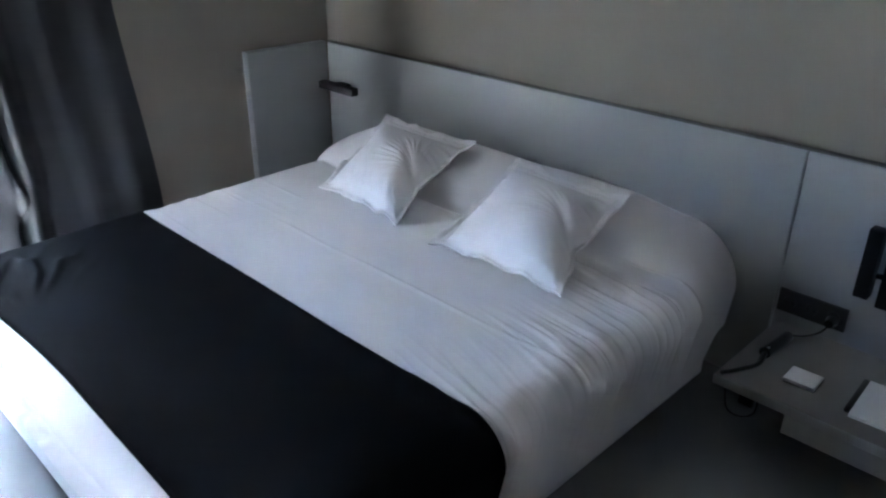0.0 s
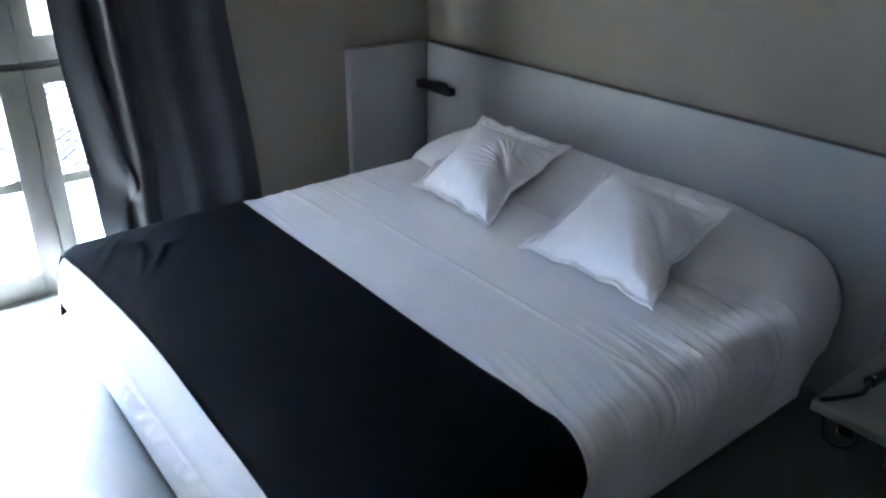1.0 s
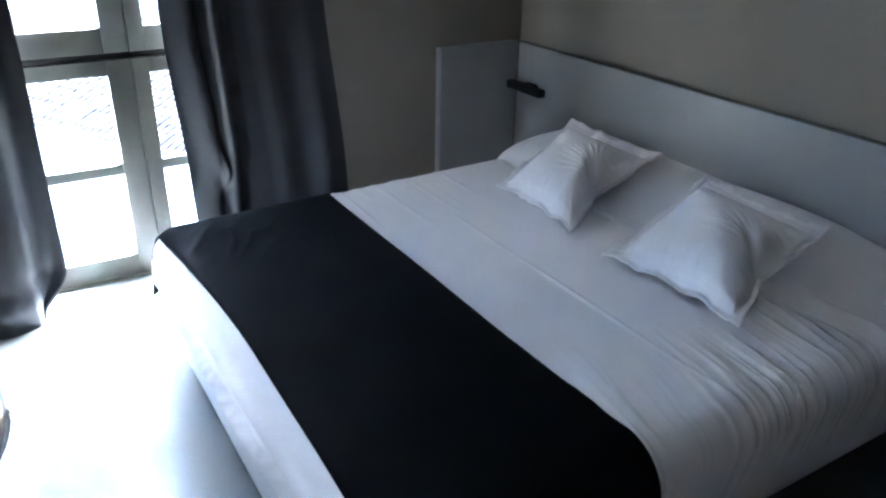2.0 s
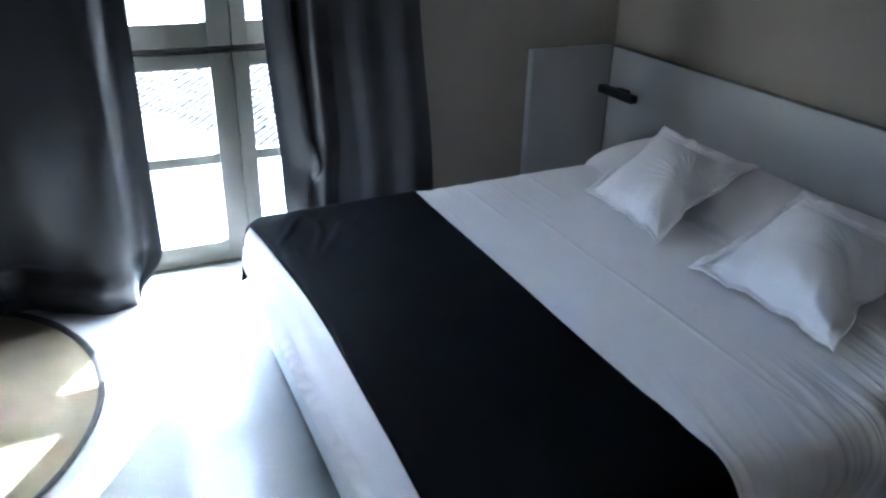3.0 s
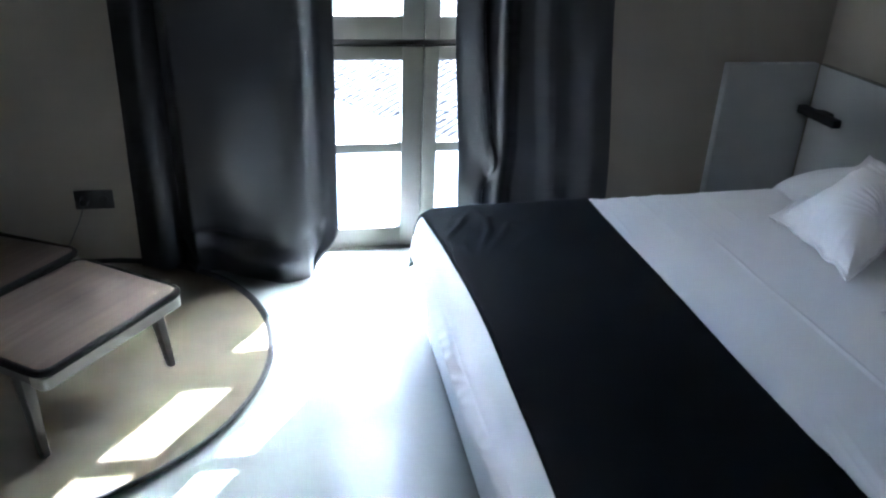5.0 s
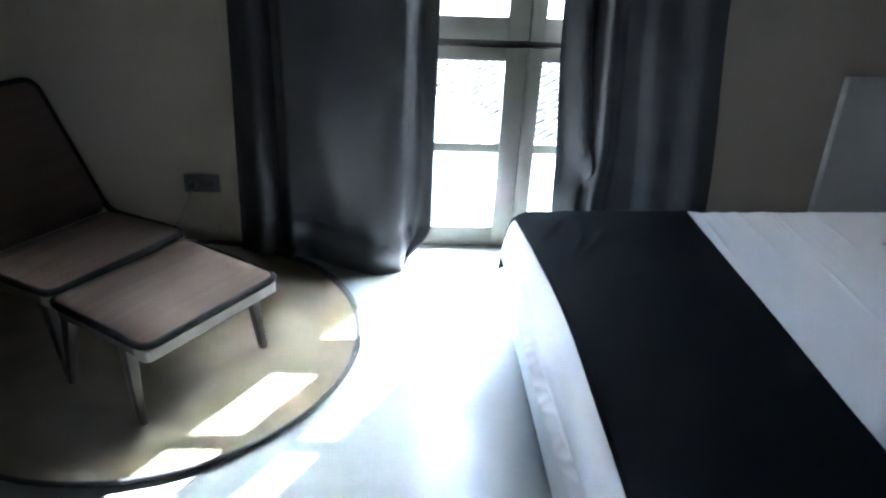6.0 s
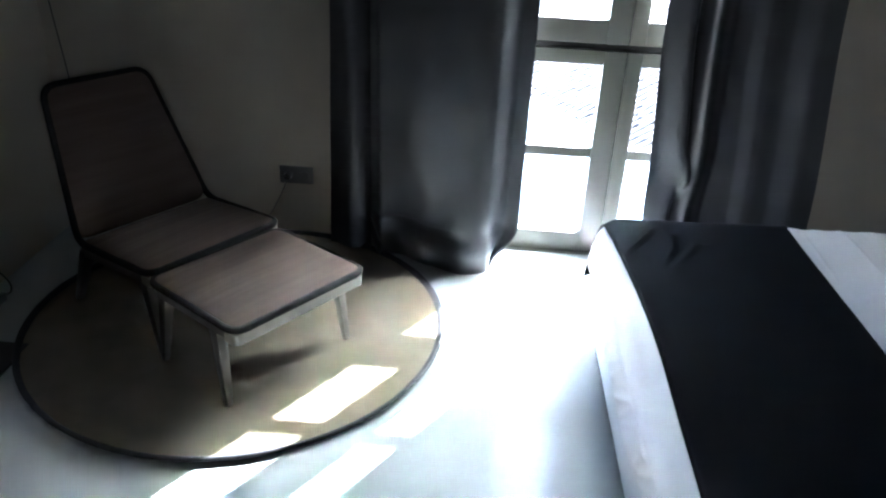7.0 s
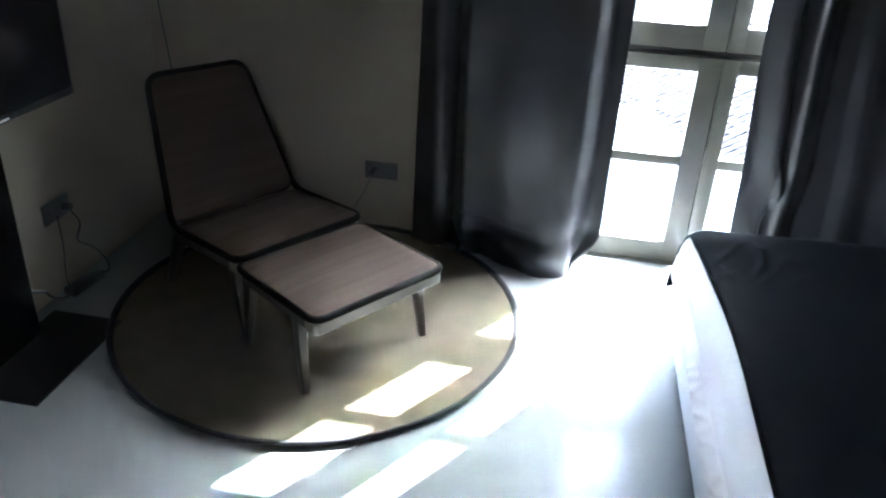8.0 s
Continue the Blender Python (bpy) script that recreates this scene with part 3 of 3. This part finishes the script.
def pad(corners, thick, radius, bulge=0.012):
    """An upholstered slab over four corners (local), with a rounded outline and a soft crown."""
    a, b, c, d = [Vector(q) for q in corners]
    n = (b - a).cross(d - a).normalized()
    loop = rounded(corners, radius, 6)
    centre = sum((Vector(q) for q in loop), Vector()) / len(loop)
    bm = bmesh.new()
    levels = [(1.0, 0.0), (1.0, thick * 0.55), (0.985, thick * 0.85), (0.96, thick), (0.75, thick + bulge * 0.6), (0.45, thick + bulge * 0.9), (0.2, thick + bulge)]
    rows = [[bm.verts.new(centre + (q - centre) * s + n * h) for q in loop] for s, h in levels]
    m = len(loop)
    for i in range(len(rows) - 1):
        for k in range(m):
            bm.faces.new((rows[i][k], rows[i][(k + 1) % m], rows[i + 1][(k + 1) % m], rows[i + 1][k]))
    bm.faces.new(rows[-1])
    bm.faces.new(rows[0][::-1])
    return bm


def band(loop, lo, hi, width):
    """A rail that follows a closed outline, hanging below it."""
    bm = bmesh.new()
    c = sum((Vector(q) for q in loop), Vector()) / len(loop)
    rows = []
    for inset, dz in ((0.0, hi), (0.0, lo), (width, lo), (width, hi)):
        rows.append([bm.verts.new(Vector((q[0] + (c.x - q[0]) * inset / max(0.01, math.hypot(c.x - q[0], c.y - q[1])), q[1] + (c.y - q[1]) * inset / max(0.01, math.hypot(c.x - q[0], c.y - q[1])), q[2] + dz))) for q in loop])
    m = len(loop)
    for i in range(4):
        for k in range(m):
            bm.faces.new((rows[i][k], rows[i][(k + 1) % m], rows[(i + 1) % 4][(k + 1) % m], rows[(i + 1) % 4][k]))
    return bm


def tube_rail(line, lo, hi, width):
    """A flat rail along an open outline, with closed ends."""
    bm = bmesh.new()
    pts = [Vector(q) for q in line]
    rows = []
    for i, q in enumerate(pts):
        d = (pts[min(i + 1, len(pts) - 1)] - pts[max(i - 1, 0)]).normalized()
        n = Vector((d.y, -d.x, 0)) * width
        rows.append([bm.verts.new(q + o + Vector((0, 0, h))) for o, h in ((Vector(), hi), (Vector(), lo), (n, lo), (n, hi))])
    for r, q in zip(rows, rows[1:]):
        for k in range(4):
            bm.faces.new((r[k], r[(k + 1) % 4], q[(k + 1) % 4], q[k]))
    bm.faces.new(rows[0])
    bm.faces.new(rows[-1][::-1])
    return bm


chair = thing("lounge_chair", "low taupe upholstered lounge chair with dark piping", "chair", CHAIR, CHAIR_TURN)
SF, SB, ZF, ZB, ZT, TB = 0.190, -0.235, 0.318, 0.285, 0.792, -0.494
HW, HT = 0.278, 0.205
seat_loop = [(-HW, SB, ZB), (HW, SB, ZB), (HW, SF, ZF), (-HW, SF, ZF)]
part("seat", pad(seat_loop, 0.026, 0.03), UPHOLSTERY, chair)
back_loop = [(HT - 0.02, TB, ZT), (-HT - 0.02, TB, ZT), (-HW, SB - 0.012, ZB + 0.02), (HW, SB - 0.012, ZB + 0.02)]
part("backrest", pad([back_loop[3], back_loop[2], back_loop[1], back_loop[0]], 0.020, 0.06), UPHOLSTERY, chair)
part("backrest_shell", pad([back_loop[2], back_loop[3], back_loop[0], back_loop[1]], 0.014, 0.06, 0.0), LEGWOOD, chair)
outline = [(-HW, SF, ZF + 0.014), (-HW, SB, ZB + 0.022), (-HT - 0.02, TB + 0.012, ZT + 0.004), (HT - 0.02, TB + 0.012, ZT + 0.004), (HW, SB, ZB + 0.022), (HW, SF, ZF + 0.014)]
part("piping", tube(rounded(outline, 0.055, 8), 0.0125, 10, True), PIPING, chair, "thick dark piping round seat and back")
part("seat_rail", band(rounded([(-HW + 0.006, SB, ZB), (HW - 0.006, SB, ZB), (HW - 0.006, SF, ZF), (-HW + 0.006, SF, ZF)], 0.03), -0.034, 0.0, 0.025), LEGWOOD, chair, "oak seat rail in the darker, shaded tone")
# same wood as the seat rail, lightened as its window-lit front face
part("front_rail", tube_rail(rounded([(-HW, SF - 0.05, ZF), (-HW, SF + 0.004, ZF), (HW, SF + 0.004, ZF), (HW, SF - 0.05, ZF)], 0.03, 6, False), -0.036, -0.002, 0.014), LIT_RAILWOOD, chair, "oak front rail in the paler, lit tone")
for x in (-1, 1):
    part("leg", leg(bmesh.new(), (x * 0.245, SF - 0.03, 0), (x * 0.250, SF - 0.060, ZF - 0.03), 0.013, 0.021), LEGWOOD, chair)
    part("leg", leg(bmesh.new(), (x * 0.235, SB - 0.155, 0), (x * 0.245, SB - 0.005, ZB - 0.02), 0.013, 0.021), LEGWOOD, chair)

stool = thing("footstool", "taupe upholstered footstool with oak rail, front coloured as lit", "footstool", (0.920, -3.094, 0.012), CHAIR_TURN - 2.1)
OW, OD, OZ = 0.268, 0.224, 0.298
stool_loop = [(-OW, -OD, OZ), (OW, -OD, OZ), (OW, OD, OZ), (-OW, OD, OZ)]
part("seat", pad(stool_loop, 0.026, 0.04, 0.010), UPHOLSTERY, stool)
part("piping", tube(rounded([(p[0] * 1.005, p[1] * 1.005, OZ + 0.014) for p in stool_loop], 0.05, 8), 0.0122, 10, True), PIPING, stool, "dark piping round the cushion")
# rail sides take the shaded tone, the front face the lit one
part("rail", band(rounded([(p[0] * 0.985, p[1] * 0.985, p[2]) for p in stool_loop], 0.04), -0.034, 0.0, 0.026), LEGWOOD, stool, "oak rail with rounded corners, in the darker, shaded tone")
part("front_rail", tube_rail(rounded([(-OW, OD - 0.055, OZ), (-OW, OD, OZ), (OW, OD, OZ), (OW, OD - 0.055, OZ)], 0.045, 6, False), -0.038, -0.002, 0.016), LIT_RAILWOOD, stool, "oak front rail with rounded ends, in the paler, lit tone")
# front legs in the lit tone, rear legs in the shaded tone
for x in (-1, 1):
    part("leg", leg(bmesh.new(), (x * 0.258, 0.142, 0), (x * 0.246, 0.106, OZ - 0.03), 0.011, 0.019), STOOLWOOD, stool)
    part("leg", leg(bmesh.new(), (x * 0.252, -0.214, 0), (x * 0.242, -0.172, OZ - 0.03), 0.011, 0.019), LEGWOOD, stool)


# ---- sockets and cables ----
def socket_plate(name, label, m, gangs, pitch, height):
    ob = thing(name, label, "socket")
    w = gangs * pitch + 0.009
    part("plate", block((-w / 2, -0.009, -height / 2), (w / 2, 0.0, height / 2), 0.003), PLATE, ob)
    for g in range(gangs):
        cx = (g - (gangs - 1) / 2) * pitch
        bm = bmesh.new()
        bmesh.ops.create_cone(bm, cap_ends=True, segments=28, radius1=0.021, radius2=0.020, depth=0.004)
        bmesh.ops.transform(bm, matrix=Matrix.Translation((cx, -0.0095, 0)) @ Matrix.Rotation(radians(90), 4, "X"), verts=bm.verts)
        s = part("insert", bm, PLATE, ob)
        for h in (-0.0095, 0.0095):
            bm = bmesh.new()
            bmesh.ops.create_cone(bm, cap_ends=True, segments=10, radius1=0.0025, radius2=0.0025, depth=0.002)
            bmesh.ops.transform(bm, matrix=Matrix.Translation((cx + h, -0.0122, 0)) @ Matrix.Rotation(radians(90), 4, "X"), verts=bm.verts)
            part("contact", bm, BLACKPLASTIC, s)
    ob.matrix_basis = m
    return ob


socket_plate("wall_socket", "double anthracite wall socket near the curtain", pose(X_W, -3.197, 0.299, 0, 0, 90), 2, 0.071, 0.081)
socket_plate("wall_socket", "triple anthracite wall socket above the bedside shelf", pose(2.489, 0.0, 0.349), 3, 0.068, 0.080)
socket_plate("wall_socket", "double anthracite wall socket behind the television stand", pose(0.780, Y_S, 0.331, 0, 0, 180), 2, 0.071, 0.081)


def cable(label, points, radius=0.003, mat=None, place=(0, 0, 0)):
    ob = thing("cable", label, "cable", place)
    part("cord", tube(smooth_line(points), radius, 6), mat or BLACKPLASTIC, ob, smooth=180)
    return ob


def plug(m, label):
    ob = thing("plug", label, "plug")
    bm = bmesh.new()
    bmesh.ops.create_cone(bm, cap_ends=True, segments=20, radius1=0.019, radius2=0.014, depth=0.032)
    bmesh.ops.bevel(bm, geom=list(bm.edges), offset=0.002, segments=1, affect="EDGES")
    bmesh.ops.transform(bm, matrix=Matrix.Rotation(radians(90), 4, "X") @ Matrix.Translation((0, 0, 0.016)), verts=bm.verts)
    part("body", bm, BLACKPLASTIC, ob)
    ob.matrix_basis = m
    return ob


plug(pose(X_W + 0.0115, -3.233, 0.299, 0, 0, 90), "black plug in the wall socket")
cable("thin cable from the wall socket down behind the chair", ((X_W + 0.030, -3.234, 0.287), (X_W + 0.034, -3.27, 0.20), (X_W + 0.04, -3.34, 0.08), (X_W + 0.03, -3.42, 0.018), (X_W + 0.02, -3.60, 0.004)), 0.0022, PLATE)
cable("thin dark cable running up the wall beside the corner", ((X_W + 0.004, -4.150, 0.02), (X_W + 0.004, -4.158, 0.50), (X_W + 0.004, -4.172, 0.72), (X_W + 0.004, -4.195, 0.97), (X_W + 0.004, -4.215, 1.30), (X_W + 0.004, -4.22, TOP - 0.01)), 0.003)


# ---- reading lamps ----
def reading_lamp(label, place, length, upright):
    ob = thing("reading_lamp", label, "wall lamp", place)
    if upright:
        part("head", block((-0.021, -0.075, -length / 2), (0.021, -0.030, length / 2), 0.005), BLACKMETAL, ob)
        part("bracket", block((0.036, -0.040, -length / 2 - 0.03), (0.078, 0.0, length / 2 - 0.08), 0.004), BLACKMETAL, ob)
        part("pivot", tube([(0.0, -0.045, -0.04), (0.05, -0.03, -0.04)], 0.009), BLACKMETAL, ob)
    else:
        part("head", block((-length / 2, -0.078, -0.020), (length / 2, -0.034, 0.018), 0.006), BLACKMETAL, ob)
        part("bracket", block((-0.05, -0.034, -0.018), (0.03, 0.0, 0.016), 0.004), BLACKMETAL, ob)
    return ob


reading_lamp("black horizontal reading lamp on the headboard corner", (0.150, 0.0, 0.652), 0.262, False)
reading_lamp("black upright reading lamp above the bedside shelf", (2.627, 0.0, 0.580), 0.218, True)


# ---- bedside shelf and what lies on it ----
shelf = thing("bedside_shelf", "floating light grey bedside shelf with a drawer box", "shelf")
NT = 0.268
part("top", block((2.392, -0.442, NT - 0.032), (3.45, -0.001, NT - 0.0015), 0.003), PANEL, shelf)
part("veneer", block((2.394, -0.440, NT - 0.0015), (3.448, -0.002, NT), 0.0005), VENEER, shelf, "taupe veneer surface")
part("drawer_box", block((2.604, -0.425, NT - 0.105), (3.25, -0.001, NT - 0.0325), 0.002), PANEL, shelf)
phone = thing("telephone_handset", "black corded handset lying on the bedside shelf", "telephone")
body = tube(smooth_line([(2.472, -0.125, NT + 0.022), (2.474, -0.16, NT + 0.026), (2.470, -0.215, NT + 0.026), (2.462, -0.262, NT + 0.022)]), 0.021, 12, False, 0.85)
part("body", body, BLACKPLASTIC, phone, smooth=50)
part("button", block((2.464, -0.262, NT + 0.040), (2.473, -0.253, NT + 0.0425), 0.001), CHROME, phone, "small bright button")
part("strap", tube(smooth_line([(2.462, -0.262, NT + 0.020), (2.470, -0.310, NT + 0.014), (2.462, -0.345, NT + 0.012), (2.448, -0.375, NT + 0.012), (2.430, -0.405, NT + 0.009), (2.412, -0.432, NT + 0.008)]), 0.0115, 8, False, 0.65), BLACKPLASTIC, phone)
cable("black cable from the socket across the shelf", ((2.557, -0.040, 0.335), (2.545, -0.060, 0.312), (2.510, -0.072, NT + 0.020), (2.470, -0.078, NT + 0.006), (2.455, -0.095, NT + 0.006), (2.470, -0.125, NT + 0.018)), 0.003)
plug(pose(2.557, -0.0115, 0.338), "black plug in the socket above the shelf")
cable("loop of black cable hanging under the shelf", ((2.410, -0.36, NT - 0.034), (2.408, -0.37, 0.19), (2.425, -0.375, 0.125), (2.470, -0.37, 0.115), (2.505, -0.365, 0.150), (2.500, -0.36, NT - 0.034)), 0.003)
adapter = thing("power_adapter", "small black power adapter hanging under the shelf", "adapter")
part("body", block((2.455, -0.385, 0.165), (2.500, -0.345, NT - 0.0325), 0.006), BLACKPLASTIC, adapter)
pad_thing = thing("notepad", "small white notepad on the bedside shelf", "notepad", (2.592, -0.290, NT), 2)
part("paper_block", block((-0.044, -0.040, 0.001), (0.044, 0.040, 0.012), 0.001), PAPER, pad_thing)
part("back_card", block((-0.045, -0.041, 0.0), (0.047, 0.041, 0.0012)), BLACKPLASTIC, pad_thing)
book = thing("folder", "white information folder with a grey bound spine", "folder", (2.80, -0.265, NT), 3)
part("cover", block((-0.060, -0.105, 0.0), (0.090, 0.105, 0.010), 0.002), PAPER, book)
part("spine", block((-0.076, -0.090, 0.0), (-0.0605, 0.100, 0.013), 0.004), PLATE, book, "dark grey spine")


# ---- television on its stand ----
stand = thing("tv_stand", "black steel television stand with a flat base plate", "stand", (-0.009, 0.008, 0))
part("base_plate", block((0.978, -4.195, 0.0), (1.475, -3.918, 0.012), 0.003), BLACKMETAL, stand)
part("column", block((1.122, -4.185, 0.012), (1.345, -4.145, 1.30), 0.004), SCREEN, stand, "glossy black column")
part("bracket", block((1.15, -4.145, 0.98), (1.31, -4.118, 1.18), 0.003), BLACKMETAL, stand)
tv = thing("television", "flat black television mounted on the steel stand", "television", (-0.014, 0.008, -0.009))
part("housing", block((0.805, -4.118, 0.805), (1.665, -4.082, 1.325), 0.006), BLACKPLASTIC, tv)
part("screen", block((0.817, -4.083, 0.832), (1.653, -4.0805, 1.313), 0.001), SCREEN, tv, "dark glossy screen, switched off")
part("badge", block((1.135, -4.0815, 0.813), (1.195, -4.0805, 0.820)), PAPER, tv, "small pale badge")
box = thing("power_strip", "black power strip on the floor by the wall", "power strip", (0.770, -4.190, 0.0), -8)
part("body", block((-0.085, -0.026, 0.0), (0.085, 0.026, 0.036), 0.006), BLACKPLASTIC, box)
cable("black cable looping from the wall socket to the power strip", ((0.765, Y_S + 0.03, 0.335), (0.750, Y_S + 0.055, 0.27), (0.765, Y_S + 0.045, 0.20), (0.70, Y_S + 0.06, 0.14), (0.66, Y_S + 0.08, 0.06), (0.665, -4.17, 0.02), (0.697, -4.185, 0.02)), 0.004, place=(-0.018, 0.004, -0.008))
cable("thin cable from the wall socket to the power strip", ((0.835, Y_S + 0.03, 0.335), (0.86, Y_S + 0.05, 0.22), (0.875, Y_S + 0.05, 0.10), (0.868, -4.195, 0.02)), 0.003, place=(-0.018, 0.004, -0.008))
cable("cable from the stand along the wall", ((1.125, -4.190, 0.16), (1.05, -4.20, 0.13), (0.98, -4.215, 0.09), (0.95, -4.21, 0.05), (0.90, -4.205, 0.02), (0.868, -4.20, 0.018)), 0.005, place=(-0.012, 0.004, -0.006))
plug(pose(0.744, Y_S + 0.0115, 0.331, 0, 0, 180), "black plug in the socket behind the television")
